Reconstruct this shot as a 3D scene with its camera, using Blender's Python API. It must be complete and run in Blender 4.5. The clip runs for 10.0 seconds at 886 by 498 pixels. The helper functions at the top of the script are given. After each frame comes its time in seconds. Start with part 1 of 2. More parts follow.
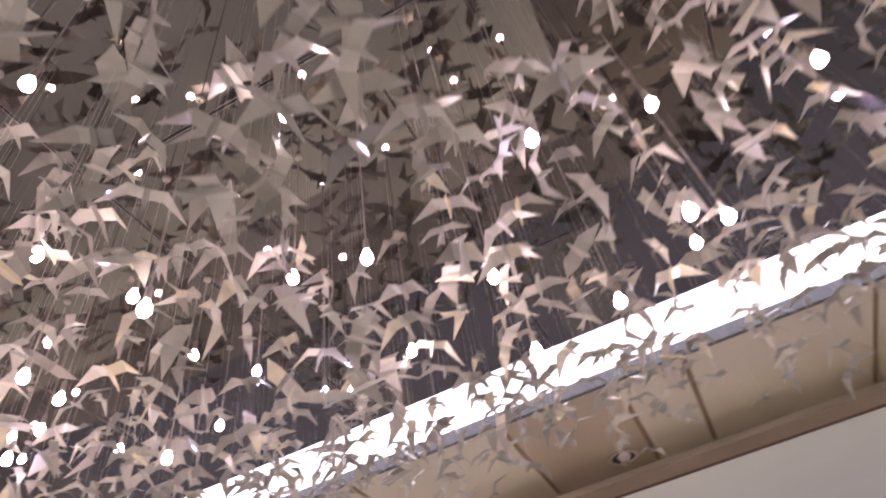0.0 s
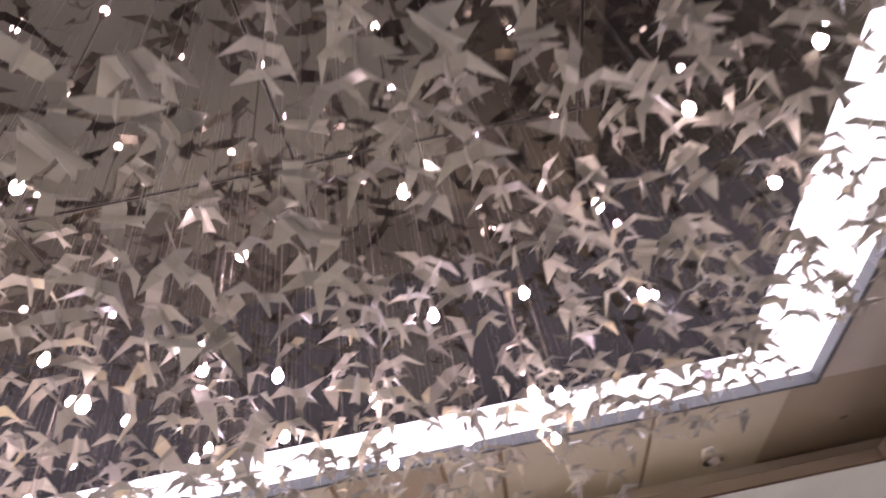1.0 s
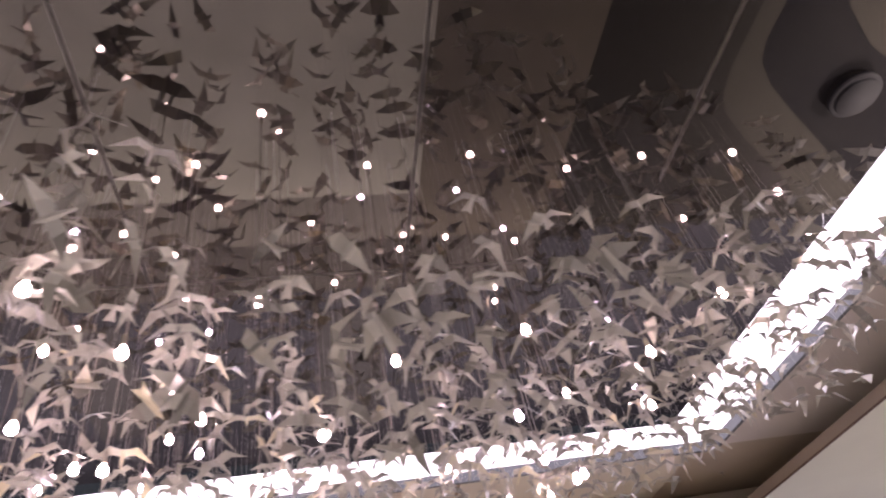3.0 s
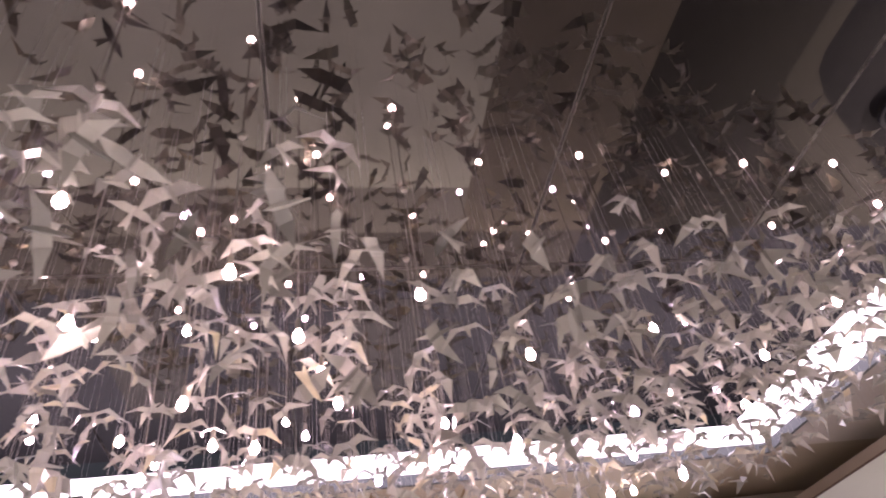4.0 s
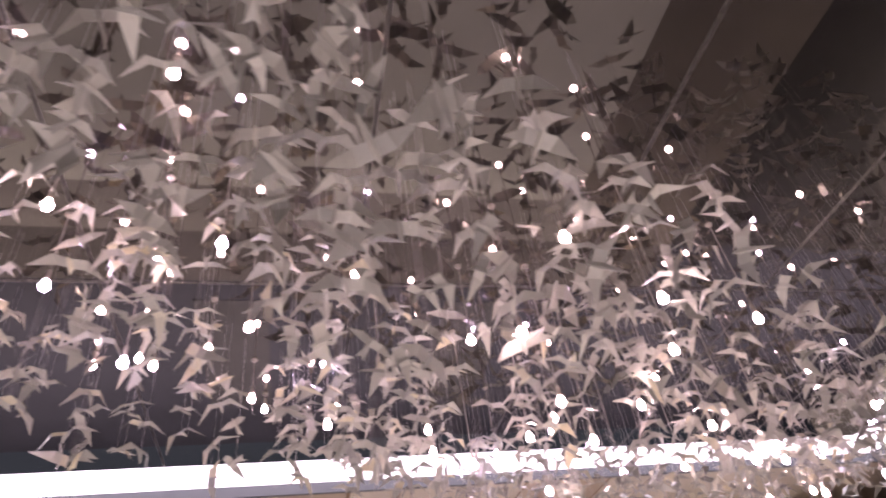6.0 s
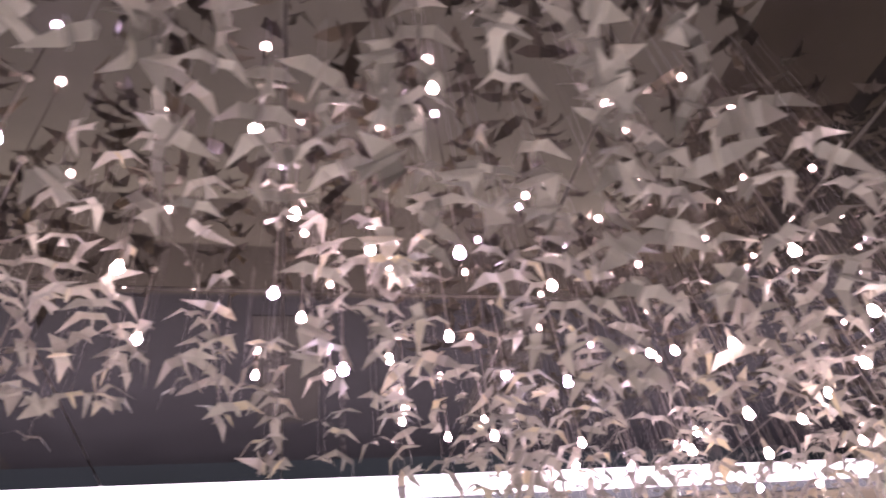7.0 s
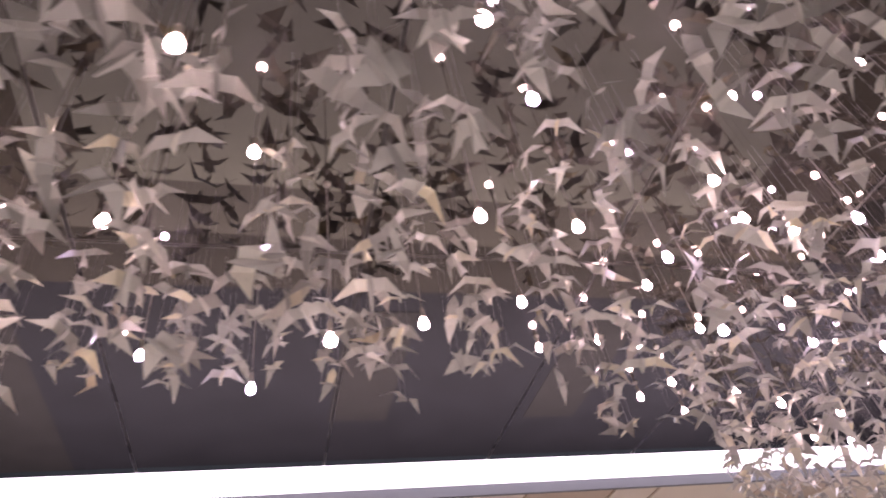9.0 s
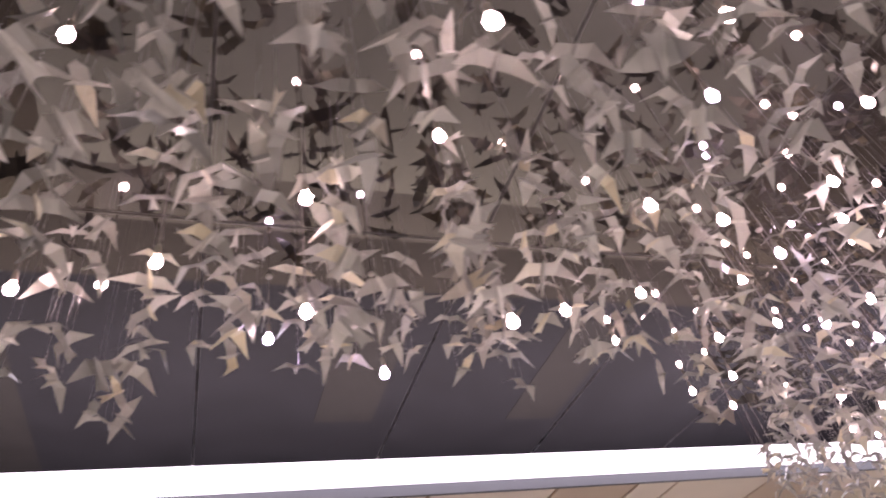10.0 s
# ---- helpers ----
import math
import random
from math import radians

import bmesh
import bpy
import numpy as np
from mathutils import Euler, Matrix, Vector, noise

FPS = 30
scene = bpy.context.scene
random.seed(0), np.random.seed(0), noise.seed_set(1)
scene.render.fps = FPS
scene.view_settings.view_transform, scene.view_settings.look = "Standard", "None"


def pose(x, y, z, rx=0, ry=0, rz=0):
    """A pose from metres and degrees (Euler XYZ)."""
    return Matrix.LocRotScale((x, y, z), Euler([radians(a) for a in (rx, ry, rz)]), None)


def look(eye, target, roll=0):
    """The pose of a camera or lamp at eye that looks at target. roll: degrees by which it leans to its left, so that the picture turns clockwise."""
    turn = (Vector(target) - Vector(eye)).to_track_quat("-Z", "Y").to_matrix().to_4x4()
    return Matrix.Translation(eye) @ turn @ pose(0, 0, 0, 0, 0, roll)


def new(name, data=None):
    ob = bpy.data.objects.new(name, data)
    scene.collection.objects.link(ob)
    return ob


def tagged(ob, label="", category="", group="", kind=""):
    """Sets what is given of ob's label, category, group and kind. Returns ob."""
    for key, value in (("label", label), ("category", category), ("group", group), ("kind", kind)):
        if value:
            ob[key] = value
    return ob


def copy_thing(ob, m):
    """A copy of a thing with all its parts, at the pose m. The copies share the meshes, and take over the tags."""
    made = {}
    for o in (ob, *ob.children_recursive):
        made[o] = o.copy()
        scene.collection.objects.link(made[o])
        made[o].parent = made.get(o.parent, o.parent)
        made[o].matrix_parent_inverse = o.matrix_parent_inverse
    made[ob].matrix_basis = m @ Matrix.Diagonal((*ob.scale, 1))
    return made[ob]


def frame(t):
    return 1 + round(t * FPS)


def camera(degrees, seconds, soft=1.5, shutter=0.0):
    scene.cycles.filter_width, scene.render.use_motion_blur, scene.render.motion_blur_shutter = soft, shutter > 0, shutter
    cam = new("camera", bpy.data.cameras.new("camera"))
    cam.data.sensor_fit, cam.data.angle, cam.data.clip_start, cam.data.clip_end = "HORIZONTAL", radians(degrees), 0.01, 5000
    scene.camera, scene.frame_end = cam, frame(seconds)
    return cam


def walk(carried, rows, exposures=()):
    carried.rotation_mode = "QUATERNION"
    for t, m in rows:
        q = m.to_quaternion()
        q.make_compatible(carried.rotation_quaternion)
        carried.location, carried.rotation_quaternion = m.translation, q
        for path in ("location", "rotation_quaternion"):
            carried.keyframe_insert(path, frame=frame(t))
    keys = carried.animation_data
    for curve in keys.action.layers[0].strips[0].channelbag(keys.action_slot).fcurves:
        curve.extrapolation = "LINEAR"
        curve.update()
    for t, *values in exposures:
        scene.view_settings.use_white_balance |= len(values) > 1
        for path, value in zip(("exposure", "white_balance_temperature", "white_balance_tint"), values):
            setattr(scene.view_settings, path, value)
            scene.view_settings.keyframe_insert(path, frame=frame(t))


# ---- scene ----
cam = camera(69.6, 10.0, soft=2.0, shutter=0.5)
# seconds, eye, target, roll
PATH = [
    (0, (0.483, 4.181, 1.451), (0.045, 5.500, 2.890), -11.49),
    (0.5, (0.509, 3.845, 1.462), (0.291, 5.233, 2.885), -11.63),
    (1, (0.491, 3.502, 1.476), (0.517, 4.932, 2.874), -12.34),
    (1.5, (0.466, 3.164, 1.509), (0.681, 4.614, 2.870), -13.93),
    (2, (0.363, 2.876, 1.537), (0.658, 4.342, 2.864), -13.19),
    (2.5, (-0.042, 2.681, 1.554), (0.318, 4.151, 2.861), -13.14),
    (2.7, (-0.198, 2.650, 1.575), (0.180, 4.114, 2.885), -13.34),
    (3.8, (-0.952, 2.624, 1.614), (-0.534, 4.092, 2.907), -12.49),
    (4, (-1.031, 2.632, 1.637), (-0.641, 4.108, 2.929), -10.83),
    (4.5, (-1.430, 2.493, 1.631), (-1.025, 3.969, 2.918), -10.45),
    (5, (-1.790, 2.477, 1.596), (-1.377, 3.954, 2.879), -10.05),
    (5.5, (-2.285, 2.468, 1.628), (-1.873, 3.946, 2.912), -9.21),
    (5.7, (-2.454, 2.456, 1.643), (-2.021, 3.941, 2.911), -9.45),
    (6.8, (-3.301, 2.551, 1.638), (-2.890, 3.983, 2.972), -8.52),
    (7, (-3.518, 2.595, 1.679), (-3.087, 4.028, 3.006), -8.94),
    (7.5, (-3.915, 2.663, 1.678), (-3.467, 4.089, 3.007), -9.35),
    (8, (-4.326, 2.759, 1.664), (-3.867, 4.174, 3.001), -9.57),
    (8.5, (-4.711, 2.901, 1.683), (-4.242, 4.304, 3.030), -9.99),
    (9, (-5.180, 2.942, 1.665), (-4.678, 4.342, 3.003), -10.76),
    (9.5, (-5.526, 2.987, 1.682), (-4.960, 4.376, 3.006), -11.71),
    (10, (-5.936, 3.143, 1.693), (-5.277, 4.489, 3.018), -13.56),
]
walk(cam, [(t, look(eye, target, roll)) for t, eye, target, roll in PATH],
     exposures=[(0.0, 0.48, 6550, 36), (2.5, 0.48, 6550, 37.5), (4.0, 0.62, 6560, 42), (5.5, 0.62, 6560, 43.5), (8.5, 0.58, 6560, 44), (10.0, 0.60, 6520, 40)])

# ---- world: a dim interior, no daylight ----
world = bpy.data.worlds.new("world")
scene.world = world
world.use_nodes = True
world.node_tree.nodes["Background"].inputs[0].default_value = (0.02, 0.019, 0.018, 1)
world.node_tree.nodes["Background"].inputs[1].default_value = 1.0

# ---- sizes of the place ----
CEIL = 3.65                       # underside of the mirror sheets and of the beige tray
SHEET = 1.2                       # width of a mirror sheet
MX0, MX1 = -9.6, 2.385            # mirror field
MY0, MY1 = 0.66, 7.275
LX0, LX1 = -10.15, 2.937          # outer edge of the light band
LY0, LY1 = 0.24, 7.70
LIP = 0.095                       # drop of the grey edge profile
SOFFIT = 3.30                     # underside of the white lower ceiling
SX0, SX1 = -10.9, 3.66            # its opening
SY0, SY1 = -0.75, 8.72
RX0, RX1, RY0, RY1 = -14.0, 9.5, -5.0, 15.0    # the room


# ---- small helpers ----
def material(name, color, rough=0.5, metal=0.0, vary=0.12, scale=8.0, fine=90.0, bump=0.1, transmit=0.0, coat=0.0, random_tone=0.0, second=None):
    """A surface with variation at two scales, fine relief and, for repeats, a random tone that imitates lit and shaded
    facets.
    """
    mat = bpy.data.materials.new(name)
    mat.use_nodes = True
    tree = mat.node_tree
    bsdf = tree.nodes["Principled BSDF"]
    bsdf.inputs["Metallic"].default_value = metal
    bsdf.inputs["Coat Weight"].default_value = coat
    bsdf.inputs["Coat Roughness"].default_value = 0.16
    place = tree.nodes.new("ShaderNodeTexCoord")
    big = tree.nodes.new("ShaderNodeTexNoise")
    big.inputs["Scale"].default_value = scale
    big.inputs["Detail"].default_value = 5
    small = tree.nodes.new("ShaderNodeTexNoise")
    small.inputs["Scale"].default_value = fine
    small.inputs["Detail"].default_value = 3
    for n in (big, small):
        tree.links.new(place.outputs["Object"], n.inputs["Vector"])
    both = tree.nodes.new("ShaderNodeMath")
    both.operation = "MULTIPLY_ADD"
    both.inputs[1].default_value = 0.35
    tree.links.new(small.outputs["Fac"], both.inputs[0])
    tree.links.new(big.outputs["Fac"], both.inputs[2])
    ramp = tree.nodes.new("ShaderNodeMapRange")
    ramp.inputs["From Min"].default_value, ramp.inputs["From Max"].default_value = 0.35, 1.0
    ramp.inputs["To Min"].default_value, ramp.inputs["To Max"].default_value = 1 - vary, 1 + vary
    tree.links.new(both.outputs[0], ramp.inputs["Value"])
    tone = ramp.outputs[0]
    if random_tone:
        info = tree.nodes.new("ShaderNodeObjectInfo")
        geo = tree.nodes.new("ShaderNodeNewGeometry")
        add = tree.nodes.new("ShaderNodeMath")
        add.operation = "ADD"
        tree.links.new(info.outputs["Random"], add.inputs[0])
        tree.links.new(geo.outputs["Random Per Island"], add.inputs[1])
        own = tree.nodes.new("ShaderNodeMapRange")
        own.inputs["From Min"].default_value, own.inputs["From Max"].default_value = 0.3, 1.7
        own.inputs["To Min"].default_value, own.inputs["To Max"].default_value = 1 - random_tone, 1 + random_tone * 0.6
        tree.links.new(add.outputs[0], own.inputs["Value"])
        mul = tree.nodes.new("ShaderNodeMath")
        mul.operation = "MULTIPLY"
        tree.links.new(tone, mul.inputs[0])
        tree.links.new(own.outputs[0], mul.inputs[1])
        tone = mul.outputs[0]
    mix = tree.nodes.new("ShaderNodeVectorMath")
    mix.operation = "SCALE"
    mix.inputs[0].default_value = color
    if second:
        pick = tree.nodes.new("ShaderNodeMapRange")
        pick.inputs["From Min"].default_value, pick.inputs["From Max"].default_value = 1.5, 1.9
        tree.links.new(add.outputs[0], pick.inputs["Value"])
        hue = tree.nodes.new("ShaderNodeMix")
        hue.data_type = "RGBA"
        hue.inputs[6].default_value, hue.inputs[7].default_value = (*color, 1), (*second, 1)
        tree.links.new(pick.outputs[0], hue.inputs[0])
        tree.links.new(hue.outputs[2], mix.inputs[0])
    tree.links.new(tone, mix.inputs["Scale"])
    tree.links.new(mix.outputs[0], bsdf.inputs["Base Color"])
    wear = tree.nodes.new("ShaderNodeMapRange")
    wear.inputs["To Min"].default_value, wear.inputs["To Max"].default_value = max(0.0, rough * 0.75), min(1.0, rough * 1.3)
    tree.links.new(big.outputs["Fac"], wear.inputs["Value"])
    tree.links.new(wear.outputs[0], bsdf.inputs["Roughness"])
    if bump:
        relief = tree.nodes.new("ShaderNodeBump")
        relief.inputs["Strength"].default_value = bump
        relief.inputs["Distance"].default_value = 0.002
        tree.links.new(small.outputs["Fac"], relief.inputs["Height"])
        tree.links.new(relief.outputs[0], bsdf.inputs["Normal"])
    if transmit:
        glow = tree.nodes.new("ShaderNodeBsdfTranslucent")
        tree.links.new(mix.outputs[0], glow.inputs["Color"])
        blend = tree.nodes.new("ShaderNodeMixShader")
        blend.inputs[0].default_value = transmit
        tree.links.new(bsdf.outputs[0], blend.inputs[1])
        tree.links.new(glow.outputs[0], blend.inputs[2])
        tree.links.new(blend.outputs[0], tree.nodes["Material Output"].inputs["Surface"])
    return mat


def glowing(name, color, strength):
    mat = bpy.data.materials.new(name)
    mat.use_nodes = True
    tree = mat.node_tree
    tree.nodes.remove(tree.nodes["Principled BSDF"])
    em = tree.nodes.new("ShaderNodeEmission")
    em.inputs["Color"].default_value = (*color, 1)
    em.inputs["Strength"].default_value = strength
    tree.links.new(em.outputs[0], tree.nodes["Material Output"].inputs["Surface"])
    return mat


def box(bm, x0, x1, y0, y1, z0, z1, bevel=0.0):
    made = bmesh.ops.create_cube(bm, size=1.0, matrix=Matrix.Translation(((x0 + x1) / 2, (y0 + y1) / 2, (z0 + z1) / 2)) @ Matrix.Diagonal((x1 - x0, y1 - y0, z1 - z0, 1)))
    if bevel:
        edges = list({e for v in made["verts"] for e in v.link_edges})
        bmesh.ops.bevel(bm, geom=edges, offset=bevel, segments=2, affect="EDGES", profile=0.5)


def tube(bm, p, q, r0, r1=None, sides=6):
    p, q = Vector(p), Vector(q)
    m = Matrix.Translation((p + q) / 2) @ (q - p).to_track_quat("Z", "Y").to_matrix().to_4x4()
    bmesh.ops.create_cone(bm, cap_ends=True, segments=sides, radius1=r0, radius2=r0 if r1 is None else r1, depth=(q - p).length, matrix=m)


def mesh_of(name, bm, mat, smooth=False):
    me = bpy.data.meshes.new(name)
    bm.to_mesh(me)
    bm.free()
    me.materials.append(mat)
    if smooth:
        for p in me.polygons:
            p.use_smooth = True
    return me


def part(name, bm, mat, parent, label="", smooth=False):
    ob = new(name, mesh_of(name, bm, mat, smooth) if isinstance(bm, bmesh.types.BMesh) else bm)
    if parent is not None:
        ob.parent = parent
    return tagged(ob, label)


def structure(name, bm, mat, label, category):
    return tagged(new(name, mesh_of(name, bm, mat)), label, category, kind="structure")


def frame_box(bm, ox0, ox1, oy0, oy1, ix0, ix1, iy0, iy1, z0, z1):
    """A rectangular ring, made of four butted bars."""
    box(bm, ox0, ox1, iy1, oy1, z0, z1)
    box(bm, ox0, ox1, oy0, iy0, z0, z1)
    box(bm, ox0, ix0, iy0, iy1, z0, z1)
    box(bm, ix1, ox1, iy0, iy1, z0, z1)


# ---- materials ----
MIRROR = material("smoked_mirror", (0.180, 0.169, 0.148), rough=0.002, metal=1.0, vary=0.05, scale=0.9, fine=9.0, bump=0.0012)
# a rough tinted lobe stands in for lens haze and glow round the bulbs
tree = MIRROR.node_tree
haze = tree.nodes.new("ShaderNodeBsdfAnisotropic")
haze.inputs["Color"].default_value = (0.40, 0.36, 0.43, 1)
haze.inputs["Roughness"].default_value = 0.36
film = tree.nodes.new("ShaderNodeMixShader")
film.inputs[0].default_value = 0.026
tree.links.new(tree.nodes["Principled BSDF"].outputs[0], film.inputs[1])
tree.links.new(haze.outputs[0], film.inputs[2])
tree.links.new(film.outputs[0], tree.nodes["Material Output"].inputs["Surface"])
BACKING = material("dark_backing", (0.05, 0.045, 0.04), rough=0.6)
LIGHT_BAND = glowing("light_band_film", (0.97, 0.98, 1.0), 2.2)
LIP_METAL = material("grey_painted_aluminium", (0.105, 0.115, 0.122), rough=0.6, metal=0.0, vary=0.1, scale=5, fine=160, bump=0.05)
BEIGE = material("beige_lacquer_panel", (0.76, 0.69, 0.555), rough=0.35, vary=0.08, scale=2.0, fine=60, bump=0.05)
BEIGE_DARK = material("brown_lacquer_panel", (0.55, 0.455, 0.335), rough=0.35, vary=0.1, scale=2.0, fine=60, bump=0.05)
TAUPE = material("taupe_lacquer_panel", (0.76, 0.69, 0.61), rough=0.4, vary=0.08, scale=2.0, fine=60, bump=0.05)
# colour darkened to offset the band's light falling on this edge
RETURN_BROWN = material("light_offset_edge", (0.33, 0.265, 0.20), rough=0.45, vary=0.1, scale=2.0, fine=60, bump=0.05)
JOINT = material("dark_brown_joint", (0.30, 0.20, 0.11), rough=0.6)
WHITE = material("white_ceiling_paint", (0.86, 0.89, 0.79), rough=0.6, vary=0.05, scale=1.5, fine=120, bump=0.06)
SHADOW_GAP = material("brown_shadow_profile", (0.12, 0.07, 0.05), rough=0.5)
CARPET_LIGHT = material("pale_grey_carpet", (0.60, 0.60, 0.56), rough=0.95, vary=0.14, scale=1.2, fine=70, bump=0.6)
CARPET_BROWN = material("brown_carpet", (0.20, 0.175, 0.15), rough=0.95, vary=0.18, scale=1.2, fine=70, bump=0.6)
CARPET_PATH = material("grey_brown_carpet", (0.078, 0.074, 0.070), rough=0.95, vary=0.18, scale=1.2, fine=70, bump=0.6)
CARPET_DARK = material("charcoal_carpet", (0.036, 0.034, 0.034), rough=0.95, vary=0.2, scale=1.2, fine=70, bump=0.6)
CARPET_NAVY = material("blue_grey_carpet", (0.046, 0.048, 0.070), rough=0.95, vary=0.2, scale=1.2, fine=70, bump=0.6)
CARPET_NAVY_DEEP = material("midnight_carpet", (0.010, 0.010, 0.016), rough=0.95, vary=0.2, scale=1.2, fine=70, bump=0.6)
# tones of the floor's light falloff, put into the carpet colour
FALLOFF_GREY = material("grey_falloff_carpet", (0.27, 0.255, 0.245), rough=0.95, vary=0.16, scale=1.2, fine=70, bump=0.6)
FALLOFF_BROWN = material("brown_falloff_carpet", (0.105, 0.095, 0.095), rough=0.95, vary=0.18, scale=1.2, fine=70, bump=0.6)
FAR_GREY = material("far_grey_carpet", (0.068, 0.066, 0.078), rough=0.95, vary=0.2, scale=3, fine=70, bump=0.6)
WALL = material("taupe_wall_plaster", (0.05, 0.075, 0.105), rough=0.8, vary=0.12, scale=1.0, fine=40)
CREAM = material("cream_wall_plaster", (0.78, 0.75, 0.66), rough=0.8, vary=0.08, scale=1.0, fine=40)
FABRIC = material("grey_wool_fabric", (0.085, 0.09, 0.11), rough=0.95, vary=0.15, scale=4, fine=150, bump=0.4)
# the wide random tone imitates lit and shaded facets, the gold bulb light
PAPER = material("folded_pale_card", (0.53, 0.515, 0.455), rough=0.3, coat=0.6, vary=0.08, scale=25, fine=240, bump=0.08, transmit=0.03, random_tone=0.72, second=(0.66, 0.53, 0.23))
WIRE = material("fine_steel_wire", (0.78, 0.75, 0.74), rough=0.34, metal=0.7, vary=0.05, bump=0)
CORD = material("pale_lamp_cord", (0.40, 0.37, 0.34), rough=0.5, bump=0)
BRASS = material("satin_nickel_socket", (0.62, 0.58, 0.52), rough=0.3, metal=1.0, bump=0)
BULB_WARM = glowing("frosted_bulb_glow", (1.0, 0.83, 0.76), 54.0)
BULB_COOL = glowing("frosted_bulb_cool_glow", (0.84, 0.76, 1.0), 54.0)
STEEL_EDGE = material("polished_steel_edging", (0.6, 0.57, 0.55), rough=0.28, metal=1.0, vary=0.3, scale=2.5, fine=40, bump=0.1)
CHROME = material("chrome_ring", (0.8, 0.8, 0.8), rough=0.15, metal=1.0, bump=0)
LENS = material("frosted_downlight_lens", (0.78, 0.72, 0.70), rough=0.2, coat=0.6, bump=0.05)

# ---- floor: carpets side by side ----
def carpet(name, outline, mat, label):
    """A carpet with a straight or bent outline, given anticlockwise."""
    bm = bmesh.new()
    low = [bm.verts.new((x, y, -0.12)) for x, y in outline]
    top = [bm.verts.new((x, y, 0.0)) for x, y in outline]
    bm.faces.new(top)
    bm.faces.new(low[::-1])
    for k in range(len(outline)):
        n = (k + 1) % len(outline)
        bm.faces.new((low[k], low[n], top[n], top[k]))
    return structure(name, bm, mat, label, "floor")


def strip(x0, x1, y0, y1):
    return [(x0, y0), (x1, y0), (x1, y1), (x0, y1)]


FY = 8.75                         # the dark carpet begins behind this line
# the narrow path runs straight, then bends round the dark nook
PATH_WEST = [(4.33, RY0), (4.33, 6.2), (4.40, 6.55), (4.55, 6.82), (5.08, 7.27), (5.9, 7.86), (6.9, FY)]
PATH_EAST = [(4.60, RY0), (4.60, 5.85), (4.68, 6.12), (4.98, 6.44), (5.5, 6.83), (6.1, 7.25), (7.4, 8.2), (RX1, FY)]
# two strips darken northwards: the light falloff painted in steps
carpet("floor_falloff_grey", strip(-7.65, 0.85, 7.95, FY), FALLOFF_GREY, "mid-grey floor strip, first step of the painted light falloff")
carpet("floor_falloff_brown", strip(-8.5, 2.62, FY, 9.75), FALLOFF_BROWN, "grey-brown floor strip, second step of the painted light falloff")
carpet("floor", strip(-7.65, 0.85, RY0, 7.95), CARPET_LIGHT, "pale grey short-pile carpet floor")
carpet("floor_brown", strip(0.85, 2.62, RY0, FY), CARPET_BROWN, "brown short-pile carpet band in the floor")
carpet("floor_dark", [(2.62, RY0)] + PATH_WEST + [(2.62, FY)], CARPET_DARK, "charcoal carpet band in the floor")
carpet("floor_path", PATH_EAST + PATH_WEST[::-1], CARPET_PATH, "narrow grey-brown carpet path that bends round a dark nook")
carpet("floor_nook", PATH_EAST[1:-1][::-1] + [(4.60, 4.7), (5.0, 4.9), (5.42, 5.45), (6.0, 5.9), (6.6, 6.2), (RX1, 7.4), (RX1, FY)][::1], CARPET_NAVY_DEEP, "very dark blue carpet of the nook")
carpet("floor_far", [(4.60, RY0), (RX1, RY0), (RX1, 7.4), (6.6, 6.2), (6.0, 5.9), (5.42, 5.45), (5.0, 4.9), (4.60, 4.7)], CARPET_PATH, "grey-brown carpet floor beyond the nook")
carpet("floor_west", strip(RX0, -7.65, RY0, FY), CARPET_BROWN, "brown carpet floor at the room's end")
carpet("floor_north", [(-8.5, 9.75), (2.62, 9.75), (2.62, FY), (RX1, FY), (RX1, RY1), (-8.5, RY1)], CARPET_NAVY, "dark blue-grey carpet floor beyond the flock")
carpet("floor_northwest", strip(RX0, -8.5, FY, RY1), FAR_GREY, "grey-brown carpet floor beside the dark one")
# made-up strips that give the mirror its pale upright bands
for x in (-3.65, 0.05):
    bm = bmesh.new()
    box(bm, x - 0.52, x + 0.52, 10.2, 13.4, 0.0, 0.012, 0.004)
    structure("mirror_band_stand_in", bm, FAR_GREY, "made-up grey floor strip that stands in for a pale band in the mirror", "carpet")

# ---- walls ----
# the unseen east wall is kept pale to bounce fill light onto the ceiling
for name, b in (("wall_north", (RX0 - 0.2, RX1 + 0.2, RY1, RY1 + 0.2)), ("wall_south", (RX0 - 0.2, RX1 + 0.2, RY0 - 0.2, RY0)),
                ("wall_west", (RX0 - 0.2, RX0, RY0, RY1)), ("wall_east", (RX1, RX1 + 0.2, RY0, RY1))):
    bm = bmesh.new()
    box(bm, *b, -0.12, 3.9)
    structure(name, bm, CREAM if name == "wall_east" else WALL, "unseen cream plaster wall, added to bounce light onto the white ceiling" if name == "wall_east" else "plain taupe plaster wall of the dim hall", "wall")

# ---- ceiling: white soffit with an opening, beige tray, light band, mirror field ----
bm = bmesh.new()
frame_box(bm, RX0, RX1, RY0, RY1, SX0, SX1, SY0, SY1, SOFFIT, SOFFIT + 0.10)
structure("ceiling", bm, WHITE, "white painted lower ceiling with a large rectangular opening", "ceiling")

bm = bmesh.new()
frame_box(bm, SX0, SX1, SY0, SY1, SX0 + 0.014, SX1 - 0.014, SY0 + 0.014, SY1 - 0.014, SOFFIT - 0.004, SOFFIT + 0.010)
structure("trim_opening", bm, SHADOW_GAP, "thin dark brown profile along the ceiling opening", "trim")

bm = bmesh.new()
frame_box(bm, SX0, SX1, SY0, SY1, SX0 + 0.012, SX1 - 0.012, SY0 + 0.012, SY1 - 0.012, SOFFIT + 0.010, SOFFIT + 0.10)
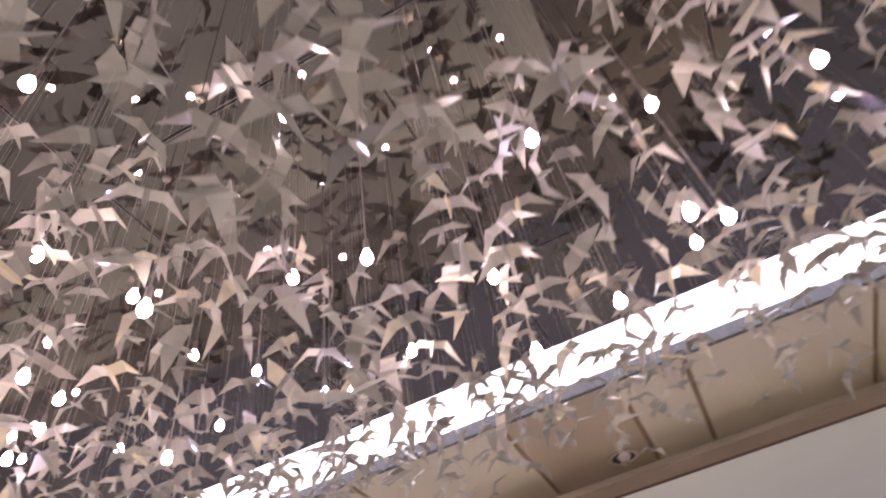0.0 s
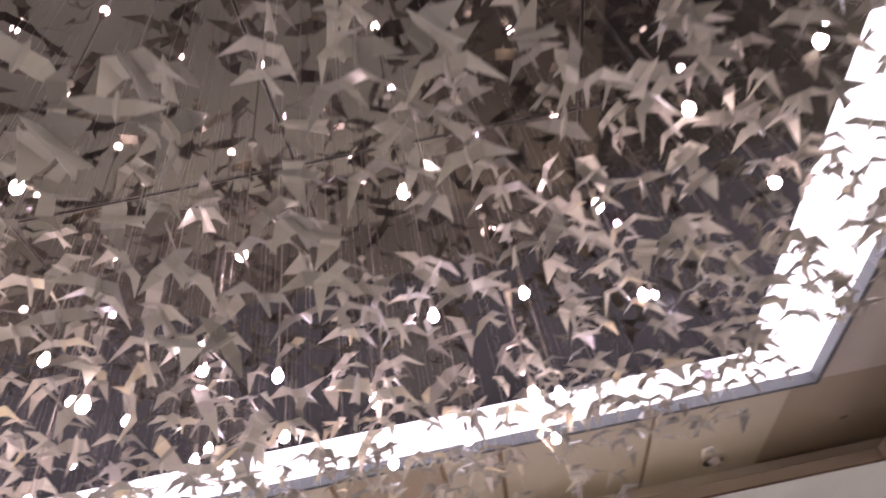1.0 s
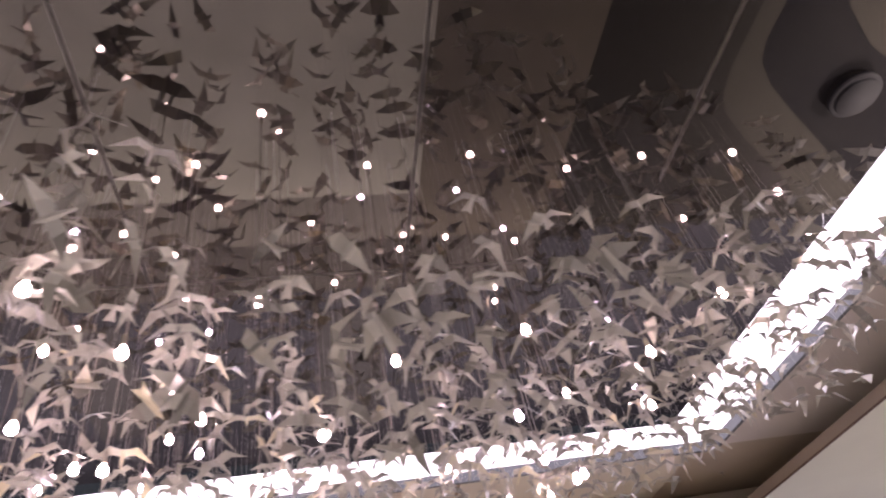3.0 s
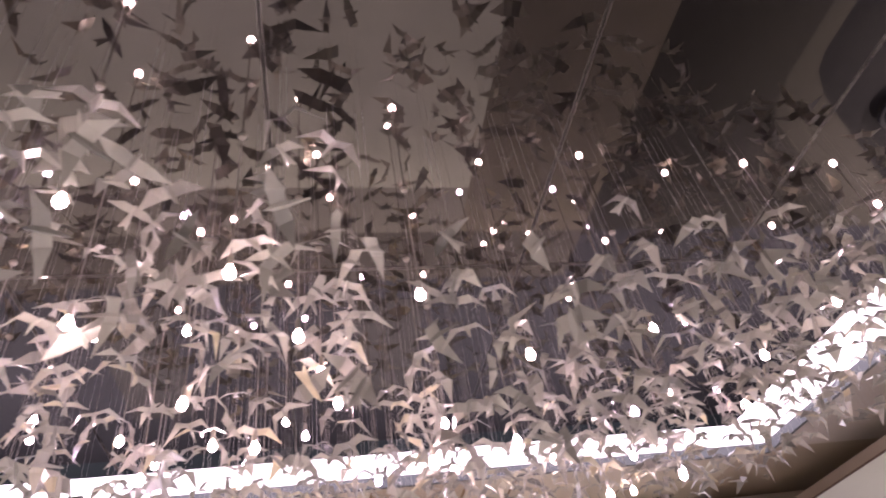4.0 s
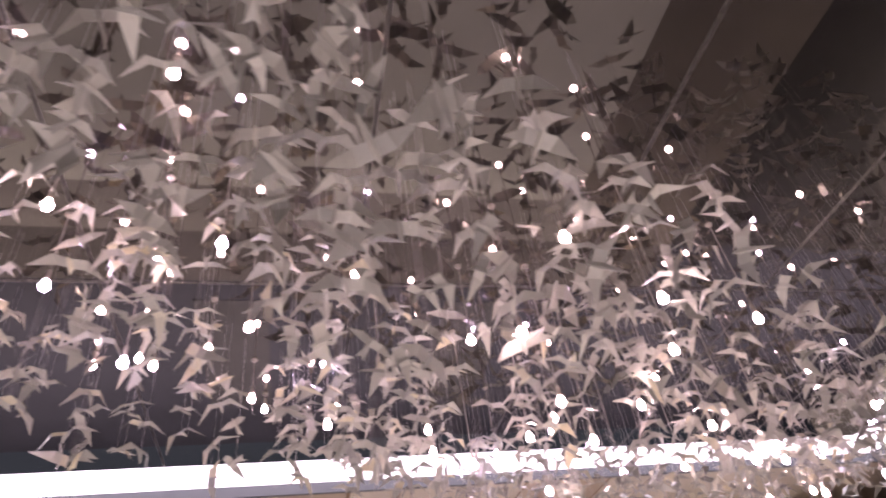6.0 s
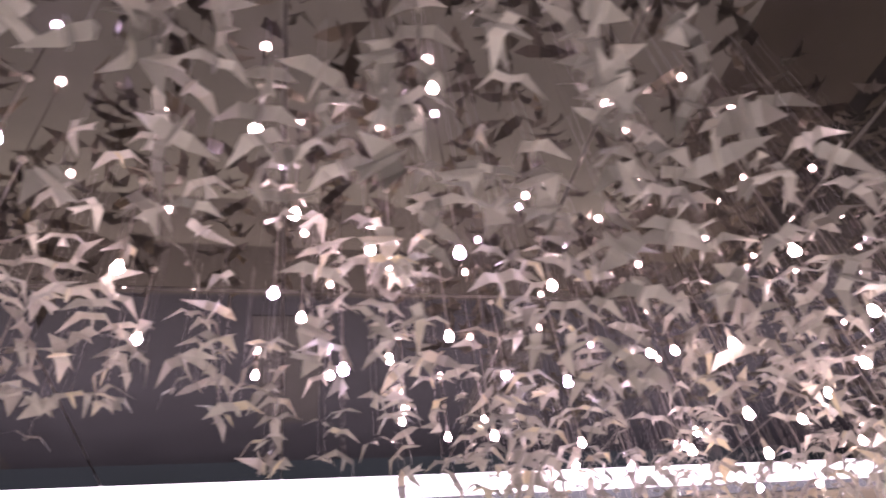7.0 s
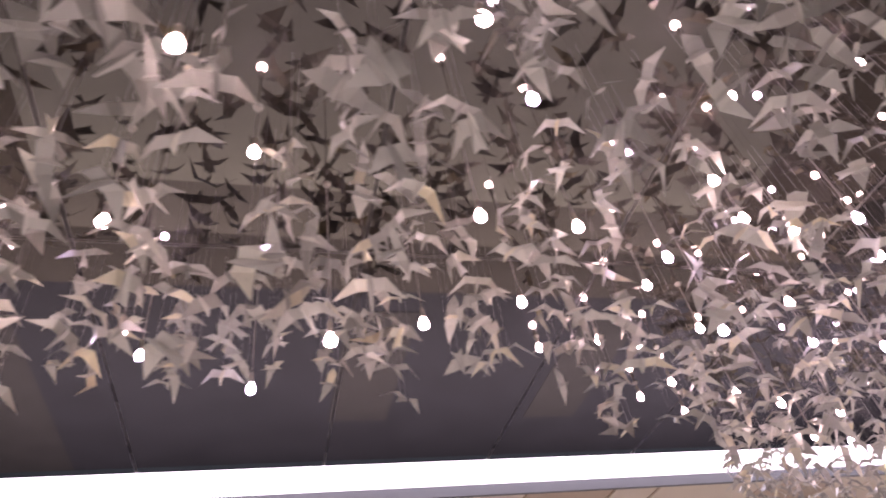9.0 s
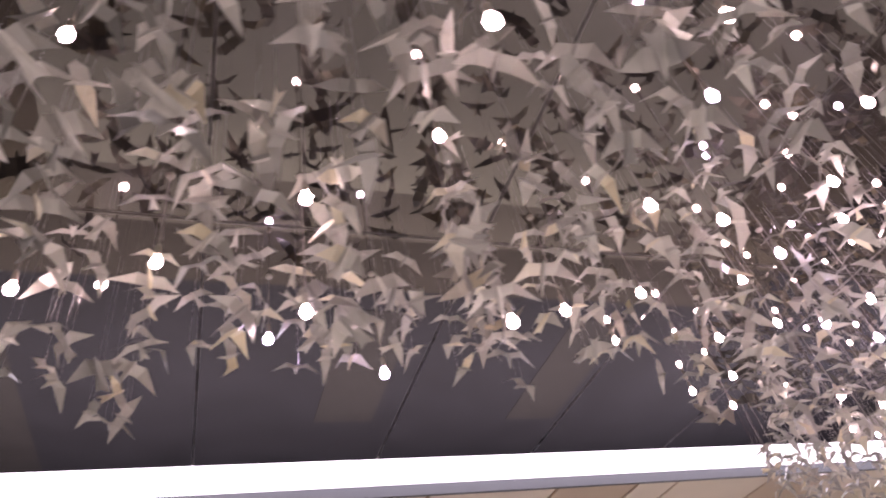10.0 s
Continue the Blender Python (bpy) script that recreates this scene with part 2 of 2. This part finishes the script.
structure("trim_return", bm, RETURN_BROWN, "edge of the ceiling opening, browned to offset the band's light", "trim")

# the lighter beige offsets the recess's shade, so fascia and edge look alike
bm = bmesh.new()
frame_box(bm, SX0 - 0.60, SX1 + 1.05, SY0 - 0.60, 9.20, SX0 - 0.56, SX1 + 1.0, SY0 - 0.56, 9.16, SOFFIT + 0.10, CEIL)
structure("trim_fascia", bm, BEIGE, "beige lacquered fascia that closes the ceiling recess", "trim")

bm = bmesh.new()
frame_box(bm, RX0, RX1, RY0, RY1, LX0 - 0.02, LX1 + 0.02, LY0 - 0.02, LY1 + 0.02, CEIL + 0.02, CEIL + 0.08)
structure("ceiling_tray", bm, BEIGE_DARK, "brown lacquered ceiling tray behind the white opening", "ceiling")

# beige panels of the tray, one mesh, with recessed joints
bm = bmesh.new()
JX = [x for k in range(-5, 2) for x in (0.215 + 2.44 * k, 0.66 + 2.44 * k, 1.83 + 2.44 * k)]
JX = sorted(x for x in JX if LX0 < x < 2.6)
edges = [LX0 - 0.02] + JX + [LX1 - 0.06]
dark_bm = bmesh.new()
for a, b in zip(edges, edges[1:]):
    # the panels that carry a downlight beside the narrow ones are brown
    into = dark_bm if abs((b - 0.215) / 2.44 - round((b - 0.215) / 2.44)) < 0.01 else bm
    box(into, a + 0.018, b - 0.018, LY1 + 0.03, 9.157, CEIL, CEIL + 0.03)
    box(into, a + 0.018, b - 0.018, SY0 - 0.2, LY0 - 0.03, CEIL, CEIL + 0.03)
east_bm = bmesh.new()
box(east_bm, LX1 + 0.03, SX1 + 0.99, SY0 - 0.2, 7.84, CEIL, CEIL + 0.018)
structure("ceiling_panel_taupe", east_bm, TAUPE, "plain taupe ceiling panel beside the light band", "ceiling panel")
structure("ceiling_panels_brown", dark_bm, BEIGE_DARK, "brown lacquered ceiling panels between beige ones", "ceiling panel")
structure("ceiling_panels", bm, BEIGE, "beige lacquered ceiling panels with dark joints", "ceiling panel")
bm = bmesh.new()
for x in JX:
    box(bm, x - 0.0178, x + 0.0178, LY1 + 0.03, 9.15, CEIL + 0.012, CEIL + 0.022)
structure("trim_joints", bm, JOINT, "dark brown joint strips between beige ceiling panels", "trim")

# light band
bm = bmesh.new()
frame_box(bm, LX0, LX1, LY0, LY1, MX0, MX1, MY0, MY1, CEIL - 0.002, CEIL + 0.03)
structure("light_band", bm, LIGHT_BAND, "glowing white light band framing the mirror ceiling", "light panel")
bm = bmesh.new()
frame_box(bm, LX0 - 0.022, LX1 + 0.022, LY0 - 0.022, LY1 + 0.022, LX0, LX1, LY0, LY1, CEIL - LIP, CEIL + 0.06)
frame_box(bm, LX0 - 0.001, LX1 + 0.001, LY0 - 0.001, LY1 + 0.001, LX0 + 0.012, LX1 - 0.012, LY0 + 0.012, LY1 - 0.012, CEIL - LIP, CEIL - LIP + 0.014)
structure("trim_lip", bm, LIP_METAL, "grey painted metal lip round the light band", "trim")

# mirror sheets: one mesh, bevelled edges, dark gap between
bm = bmesh.new()
gap, edge = 0.0035, 0.003
xs = [MX0 + SHEET * k for k in range(0, 10)] + [MX1]
ys = [MY0, 2.867, 5.067, MY1]
for xa, xb in zip(xs, xs[1:]):
    for ya, yb in zip(ys, ys[1:]):
        x0, x1, y0, y1 = xa + gap, xb - gap, ya + gap, yb - gap
        low = [bm.verts.new(p) for p in ((x0 + edge, y0 + edge, CEIL), (x0 + edge, y1 - edge, CEIL), (x1 - edge, y1 - edge, CEIL), (x1 - edge, y0 + edge, CEIL))]
        top = [bm.verts.new(p) for p in ((x0, y0, CEIL + 0.004), (x0, y1, CEIL + 0.004), (x1, y1, CEIL + 0.004), (x1, y0, CEIL + 0.004))]
        bm.faces.new(low)
        for k in range(4):
            bm.faces.new((low[k], top[k], top[(k + 1) % 4], low[(k + 1) % 4]))
structure("ceiling_mirror", bm, MIRROR, "smoked mirror ceiling sheets with bevelled joints", "mirror ceiling")
bm = bmesh.new()
for x in xs[1:-1]:
    for s in (-1, 1):
        box(bm, x + s * 0.0065 - 0.0006, x + s * 0.0065 + 0.0006, MY0 + 0.01, MY1 - 0.01, CEIL - 0.0022, CEIL - 0.0004)
for y in ys[1:-1]:
    for s in (-1, 1):
        box(bm, MX0 + 0.01, MX1 - 0.01, y + s * 0.0065 - 0.0006, y + s * 0.0065 + 0.0006, CEIL - 0.0044, CEIL - 0.0026)
structure("trim_mirror", bm, STEEL_EDGE, "thin polished steel edging along the mirror joints", "trim")
bm = bmesh.new()
box(bm, MX0, MX1, MY0, MY1, CEIL + 0.006, CEIL + 0.03)
structure("ceiling_backing", bm, BACKING, "dark board behind the mirror sheets", "ceiling")


# ---- recessed downlights in the beige tray ----
def ring(bm, r_out, r_in, z0, z1, seg=28):
    rows = []
    for r, z in ((r_in, z1), (r_in, z0), (r_out, z0), (r_out, z1)):
        rows.append([bm.verts.new((r * math.cos(2 * math.pi * k / seg), r * math.sin(2 * math.pi * k / seg), z)) for k in range(seg)])
    for a in range(3):
        for k in range(seg):
            bm.faces.new((rows[a][k], rows[a][(k + 1) % seg], rows[a + 1][(k + 1) % seg], rows[a + 1][k]))


def downlight():
    thing = tagged(new("downlight"), "round recessed downlight with a chrome ring in the beige ceiling", "downlight", "downlights in the tray")
    bm = bmesh.new()
    ring(bm, 0.115, 0.086, -0.016, 0.004)
    part("ring", bm, CHROME, thing, "chrome ring")
    bm = bmesh.new()
    ring(bm, 0.086, 0.048, -0.008, -0.002)
    part("reflector", bm, BACKING, thing, "dark reflector cup")
    bm = bmesh.new()
    bmesh.ops.create_uvsphere(bm, u_segments=20, v_segments=10, radius=0.05, matrix=Matrix.Translation((0.012, -0.018, -0.018)) @ Matrix.Diagonal((1, 1, 0.9, 1)))
    part("lens", bm, LENS, thing, "pale frosted lens", True)
    bm = bmesh.new()
    ring(bm, 0.034, 0.024, -0.068, -0.05, 20)
    part("eye_rim", bm, CHROME, thing)
    return thing


first = downlight()
first.matrix_basis = pose(2.43, 8.88, CEIL)
for k in (1, 2, 3, 4):
    copy_thing(first, pose(2.43 - 2.44 * k, 8.88, CEIL))
# unseen fill lamps, added east and north to brighten the white ceiling
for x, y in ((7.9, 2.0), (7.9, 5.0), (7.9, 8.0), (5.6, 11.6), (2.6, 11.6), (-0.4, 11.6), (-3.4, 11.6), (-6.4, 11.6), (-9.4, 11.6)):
    light = tagged(copy_thing(first, pose(x, y, SOFFIT - 0.002)), "unseen fill lamp in a downlight housing, added to brighten the white ceiling", "downlight", "downlights in the white ceiling")
    fill_beam = new("fill_beam", bpy.data.lights.new("fill_beam", "SPOT"))
    fill_beam.data.energy, fill_beam.data.spot_size, fill_beam.data.spot_blend, fill_beam.data.shadow_soft_size = 900 if x > 7 else 800, radians(136), 0.6, 0.04
    fill_beam.data.color = (1.0, 0.97, 0.82)
    fill_beam.location = (0, 0, -0.16)
    fill_beam.parent = light

# a sprinkler head in the corner of the tray
sprinkler = tagged(new("sprinkler"), "small chrome sprinkler head in the brown ceiling corner", "sprinkler")
sprinkler.location = (3.50, 8.62, CEIL + 0.02)
bm = bmesh.new()
ring(bm, 0.036, 0.012, -0.008, 0.0, 20)
part("cover_plate", bm, CHROME, sprinkler)
bm = bmesh.new()
tube(bm, (0, 0, -0.008), (0, 0, -0.034), 0.010, 0.008, 12)
part("stem", bm, CHROME, sprinkler)
bm = bmesh.new()
tube(bm, (0, 0, -0.036), (0, 0, -0.040), 0.018, 0.018, 14)
part("deflector", bm, CHROME, sprinkler)

# unseen fill lamps, added beside the walkway: they wash the pale carpet, which lights the flock from below
for x, power in ((-8.2, 200), (-6.2, 270), (-4.2, 540), (-2.2, 680), (-0.2, 640)):
    light = tagged(copy_thing(first, pose(x, -1.3, SOFFIT - 0.002)), "unseen fill lamp in a downlight housing, added to light the carpet", "downlight", "downlights beside the walkway")
    fill_beam = new("fill_beam", bpy.data.lights.new("fill_beam", "SPOT"))
    fill_beam.data.energy, fill_beam.data.spot_size, fill_beam.data.spot_blend, fill_beam.data.shadow_soft_size = power, radians(66), 0.7, 0.05
    fill_beam.data.color = (1.0, 0.97, 0.90)
    fill_beam.parent = light
    fill_beam.matrix_basis = look((0, 0, -0.16), (0, 3.8, -SOFFIT))

# ---- a round pouf on the charcoal carpet, seen only in the mirror ----
pouf = tagged(new("pouf"), "round grey wool pouf on the dark carpet", "pouf")
bm = bmesh.new()
bmesh.ops.create_cone(bm, cap_ends=True, segments=40, radius1=0.32, radius2=0.31, depth=0.16, matrix=Matrix.Translation((0, 0, 0.13)))
bmesh.ops.bevel(bm, geom=[e for e in bm.edges if len(e.link_faces) == 2 and e.calc_face_angle() > 0.8], offset=0.05, segments=4, affect="EDGES")
part("cushion", bm, FABRIC, pouf, smooth=True)
bm = bmesh.new()
bmesh.ops.create_cone(bm, cap_ends=True, segments=32, radius1=0.26, radius2=0.26, depth=0.05, matrix=Matrix.Translation((0, 0, 0.025)))
part("plinth", bm, BACKING, pouf)
pouf.matrix_basis = pose(6.1, 6.5, 0)


# ---- pendant bulbs: place of each bulb ----
PENDANTS_EAST = [
    (2.08, 4.79, 3.50), (1.89, 4.71, 3.25), (1.85, 5.28, 3.20), (1.52, 6.08, 3.38), (1.41, 4.80, 3.15),
    (1.27, 5.55, 3.00), (1.06, 5.01, 3.00), (0.88, 6.40, 2.90), (0.86, 5.75, 2.76),
    (0.81, 5.51, 3.10), (0.80, 6.10, 3.00), (0.74, 5.56, 2.67), (0.47, 5.86, 2.71), (0.44, 5.26, 2.88),
    (0.43, 4.83, 3.06), (0.15, 5.95, 2.72), (0.14, 5.67, 2.85), (-0.13, 4.92, 3.02), (-0.14, 5.34, 2.82),
    (-0.32, 5.98, 2.96), (-0.45, 5.40, 2.96), (-0.60, 5.00, 2.61),
    (-0.65, 4.53, 3.07), (-0.73, 6.00, 2.95), (-0.83, 6.34, 3.20),
]
PENDANTS_MIDDLE = [
    (-0.95, 5.21, 3.00), (-1.02, 4.91, 2.98), (-1.10, 4.58, 2.94), (-1.11, 6.03, 3.25), (-1.20, 5.74, 3.20),
    (-1.29, 5.16, 2.80), (-1.30, 4.25, 2.97), (-1.31, 5.80, 2.80), (-1.44, 6.19, 3.18), (-1.50, 5.43, 2.95),
    (-1.53, 4.89, 2.87), (-1.60, 5.11, 3.35), (-1.75, 4.04, 3.08), (-1.80, 5.50, 2.85), (-1.82, 4.46, 2.95),
    (-1.88, 6.03, 3.15), (-1.89, 4.90, 3.20), (-1.97, 5.69, 3.13), (-2.32, 4.96, 3.08), (-2.44, 4.62, 3.36),
    (-2.45, 5.86, 3.36), (-2.50, 3.74, 3.47), (-2.52, 5.52, 3.10), (-2.55, 5.11, 3.21), (-2.59, 6.20, 3.43),
    (-2.87, 6.20, 3.54), (-2.88, 4.83, 3.23), (-2.92, 5.79, 3.40), (-2.95, 4.28, 3.22),
]
PENDANTS_WEST = [
    (-3.09, 5.20, 3.35), (-3.10, 3.81, 3.56), (-3.19, 4.37, 3.23), (-3.25, 4.49, 3.41), (-3.34, 4.81, 3.05),
    (-3.36, 5.36, 3.36), (-3.47, 5.52, 3.50), (-3.51, 4.93, 3.39), (-3.55, 4.27, 3.37), (-3.62, 4.61, 3.27),
    (-3.68, 3.92, 3.40), (-3.74, 5.70, 3.57), (-4.13, 4.40, 3.20), (-4.16, 4.93, 3.27), (-4.42, 3.97, 3.32),
    (-4.53, 4.33, 3.15), (-4.62, 4.88, 3.11), (-4.71, 3.64, 3.13), (-5.00, 4.67, 2.88), (-5.26, 5.33, 3.10),
    (-5.27, 4.33, 3.39), (-5.41, 3.71, 2.96), (-5.66, 4.79, 2.98), (-5.70, 4.47, 3.17), (-5.72, 5.39, 3.30),
    (-6.13, 4.85, 3.21), (-6.34, 5.18, 3.38), (-6.36, 4.18, 3.40), (-6.56, 5.01, 3.20),
]


def pendant(z, mat):
    """A frosted bulb on a cord from the mirror ceiling; the origin is at the ceiling."""
    drop = CEIL - z
    thing = tagged(new("pendant_bulb"), "glowing frosted bulb on a cord from the mirror ceiling", "pendant lamp", "pendant bulbs among the birds")
    # pear-shaped bulb: a round bottom that narrows to the socket
    bm = bmesh.new()
    profile = [(0.0, -0.030), (0.011, -0.028), (0.020, -0.022), (0.0262, -0.012), (0.028, 0.0), (0.0262, 0.011), (0.021, 0.022), (0.0155, 0.031), (0.0125, 0.038)]
    rings = [[bm.verts.new((0.65 * r * math.cos(2 * math.pi * k / 16), 0.65 * r * math.sin(2 * math.pi * k / 16), 0.74 * z - drop)) for k in range(16)] for r, z in profile[1:]]
    foot = bm.verts.new((0, 0, 0.74 * profile[0][1] - drop))
    for k in range(16):
        n = (k + 1) % 16
        bm.faces.new((foot, rings[0][n], rings[0][k]))
        for one, two in zip(rings, rings[1:]):
            bm.faces.new((one[k], one[n], two[n], two[k]))
    part("bulb", bm, mat, thing, "glowing frosted pear-shaped bulb", smooth=True)
    bm = bmesh.new()
    tube(bm, (0, 0, -drop + 0.03), (0, 0, -drop + 0.07), 0.0098, 0.009, 12)
    tube(bm, (0, 0, -drop + 0.07), (0, 0, -drop + 0.082), 0.010, 0.004, 12)
    part("socket", bm, BRASS, thing, "satin nickel socket")
    if drop > 0.1:
        bm = bmesh.new()
        tube(bm, (0, 0, -drop + 0.08), (0, 0, -0.002), 0.0026, None, 6)
        part("cord", bm, CORD, thing)
    bm = bmesh.new()
    tube(bm, (0, 0, -0.012), (0, 0, -0.001), 0.014, 0.018, 14)
    part("ceiling_cup", bm, BRASS, thing)
    return thing


BULBS = PENDANTS_EAST + PENDANTS_MIDDLE + PENDANTS_WEST
for k, (x, y, z) in enumerate(BULBS):
    pendant(z, BULB_COOL if k % 5 == 3 else BULB_WARM).location = (x, y, CEIL)


# ---- folded card birds on twin wires ----
def card(name, pts, faces):
    """A folded piece of card with its thickness."""
    n, thick = len(pts), 0.0011
    pts = pts + [(x, y, z - thick) for x, y, z in pts]
    faces = faces + [[k + n for k in f[::-1]] for f in faces]
    me = bpy.data.meshes.new(name)
    me.from_pydata(pts, [], faces)
    me.materials.append(PAPER)
    me.update()
    return me


def bird_meshes(span, chord, lift, droop, sweep, tail, fork):
    """A body with a folded tail, and two long wings with a sharp fold. Nose towards -y."""
    h, w = span / 2, chord * 0.17
    back = chord * 0.42 + tail
    if fork > 0:                 # a fan that widens to a notched end
        end = [(fork, back, -droop * 0.25), (0, back - tail * 0.28, -droop * 0.32), (-fork, back, -droop * 0.25)]
    else:                        # a long taper
        end = [(w * 0.35, back, -droop * 0.3), (0, back + tail * 0.05, -droop * 0.34), (-w * 0.35, back, -droop * 0.3)]
    rim = [(0, -chord * 0.95, -chord * 0.10), (w, -chord * 0.45, 0.0), (w * 1.2, chord * 0.30, 0.0)] + end + [(-w * 1.2, chord * 0.30, 0.0), (-w, -chord * 0.45, 0.0)]
    body = card("paper_bird", rim + [(0, chord * 0.05, -chord * 0.22)], [[k, (k + 1) % 8, 8] for k in range(8)])
    half = [(0.0, -chord * 0.50, 0.004), (h * 0.44, -chord * 0.56 + sweep * 0.10, lift), (h, sweep, lift - droop),
            (h * 0.37, chord * 0.44 + sweep * 0.12, lift * 0.85), (0.0, chord * 0.42, 0.004)]
    quads = [[0, 1, 3, 4], [1, 2, 3]]
    return (body, card("wing", half, quads), card("wing", [(-x, y, z) for x, y, z in half], [f[::-1] for f in quads]))


rnd = random.Random(7)
BIRDS = []
for k in range(24):
    span = rnd.uniform(0.17, 0.275)
    if k % 6 == 5:               # stubby birds with broad, sharply folded wings
        span *= 0.75
        BIRDS.append(bird_meshes(span, span * rnd.uniform(0.32, 0.42), span * rnd.uniform(0.03, 0.08), span * rnd.uniform(0.3, 0.5), span * rnd.uniform(0.0, 0.2), span * 0.32, span * 0.13))
        continue
    tail = (0.06, 0.30, 0.10, 0.24)[k % 4]
    BIRDS.append(bird_meshes(span, span * rnd.uniform(0.15, 0.23), span * rnd.uniform(0.02, 0.09), span * rnd.uniform(0.12, 0.42), span * rnd.uniform(-0.02, 0.16), span * tail * rnd.uniform(0.9, 1.2), span * rnd.uniform(0.08, 0.12) if k % 4 == 1 else 0.0))


def near_edge(x):
    """The flock's front outline in plan."""
    return float(np.interp(x, (-9, -7.5, -6, -2.6, -2.0, -1.3, -0.8, 0.2, 1.4, 1.9, 2.7), (3.9, 3.3, 3.05, 3.2, 3.52, 3.82, 4.02, 4.14, 4.32, 4.4, 4.7)))


def far_edge(x):
    """The flock's back outline in plan."""
    return float(np.interp(x, (-9, -7.5, -6.6, -5.7, -4.8, -4.2, -3.6, -3.2, -2.7, -2.2, -1.6, 0.0, 1.4, 2.0, 2.3), (5.3, 5.35, 5.42, 5.45, 5.4, 5.4, 5.45, 5.55, 5.9, 6.5, 7.2, 7.4, 7.3, 7.15, 6.9)))


def low_edge(x, y):
    """The height of the lowest birds: the flock hangs in waves."""
    base = float(np.interp(x, (-8, -5.5, -3.5, -2.0, 0.0, 0.7, 1.2, 1.7, 2.1, 2.7), (3.0, 3.03, 3.02, 2.85, 2.73, 2.78, 2.88, 2.95, 3.07, 3.2)))
    return base + 0.07 * math.sin(2.3 * x + 1.1 * y) + 0.05 * math.sin(3.7 * y - 1.3 * x)


rnd = random.Random(23)
STRANDS = []
step = 0.178
y = 3.0
row = 0
while y < 7.5:
    x = -8.6 + (row % 2) * step / 2
    while x < 2.82:
        px, py = x + rnd.uniform(-0.07, 0.07), y + rnd.uniform(-0.07, 0.07)
        x += step
        if not near_edge(px) < py < far_edge(px) or rnd.random() < (0.22 if px < -5.8 else 0.33 if px < -2.6 else 0.26):
            continue
        if any((px - bx) ** 2 + (py - by) ** 2 < 0.05 ** 2 for bx, by, bz in BULBS):
            continue
        bottom = low_edge(px, py) + rnd.uniform(-0.06, 0.22) + (0.12 if py > 6.6 else 0.0)
        zs = [bottom]
        for k in range(rnd.choice((0, 1, 1, 2, 2) if px > -2.4 else (1, 1, 2, 2, 3))):
            zs.append(zs[-1] + rnd.uniform(0.10, 0.25))
        STRANDS.append((px, py, bottom, [z for z in zs if z < CEIL - 0.06]))
    y += step * 0.87
    row += 1


def bird_pose(z):
    turn = rnd.gauss(0, 42) if rnd.random() < 0.7 else rnd.uniform(-180, 180)
    wild = 2.7 if rnd.random() < 0.42 else 1.0
    return pose(rnd.uniform(-0.02, 0.02), rnd.uniform(-0.02, 0.02), z - CEIL, rnd.gauss(4, 15 * wild), rnd.gauss(0, 14 * wild), turn)


def wire_mesh(length):
    bm = bmesh.new()
    tube(bm, (0, 0, -length), (0, 0, 0), 0.0004, None, 4)
    return mesh_of("wire", bm, WIRE)


WIRES = {k: wire_mesh(k * 0.05) for k in range(1, 30)}

# the strands nearest to the walkway are things of their own, those behind are one mass
STRANDS.sort(key=lambda s: s[1] - near_edge(s[0]))
FRONT = 300
for px, py, bottom, zs in STRANDS[:FRONT]:
    strand = tagged(new("bird_strand"), "folded pale grey card birds hanging on twin steel wires", "hanging birds", "bird strands of the flock")
    strand.location = (px, py, CEIL)
    turn = rnd.uniform(0, math.pi)
    for s in (-1, 1):
        w = part("wire", WIRES[max(1, min(29, round((CEIL - bottom) / 0.05)))], None, strand)
        w.location = (s * 0.014 * math.cos(turn), s * 0.014 * math.sin(turn), 0)
    for z in zs:
        body, one, other = rnd.choice(BIRDS)
        b = part("paper_bird", body, None, strand)
        b.matrix_basis = bird_pose(z)
        part("wing", one, None, b)
        part("wing", other, None, b)

# the rest of the flock
bird_v, bird_f = [], []
for pieces in BIRDS:
    pts, fs = [], []
    for me in pieces:
        fs += [[len(pts) + k for k in p.vertices] for p in me.polygons]
        pts += [v.co[:] for v in me.vertices]
    bird_v.append(np.array(pts))
    bird_f.append(fs)
for name, mat, is_wire in (("bird_flock", PAPER, False), ("wire_bundle", WIRE, True)):
    verts, faces, base = [], [], 0
    for px, py, bottom, zs in STRANDS[FRONT:]:
        if is_wire:
            turn = rnd.uniform(0, math.pi)
            for s in (-1, 1):
                cx, cy = px + s * 0.014 * math.cos(turn), py + s * 0.014 * math.sin(turn)
                for zz in (bottom, CEIL):
                    for dx, dy in ((0.0004, 0), (0, 0.0004), (-0.0004, 0), (0, -0.0004)):
                        verts.append((cx + dx, cy + dy, zz))
                faces += [[base + k, base + (k + 1) % 4, base + 4 + (k + 1) % 4, base + 4 + k] for k in range(4)]
                base += 8
            continue
        for z in zs:
            k = rnd.randrange(len(BIRDS))
            m = np.array(Matrix.Translation((px, py, CEIL)) @ bird_pose(z))
            pts = bird_v[k] @ m[:3, :3].T + m[:3, 3]
            verts += pts.tolist()
            faces += [[base + i for i in f] for f in bird_f[k]]
            base += len(pts)
    me = bpy.data.meshes.new(name)
    me.from_pydata(verts, [], faces)
    me.materials.append(mat)
    me.update()
    label = "fine steel wires of the farther bird strands" if is_wire else "mass of folded pale grey card birds hanging farther back"
    tagged(new(name, me), label, "wires" if is_wire else "hanging birds", kind="stuff")
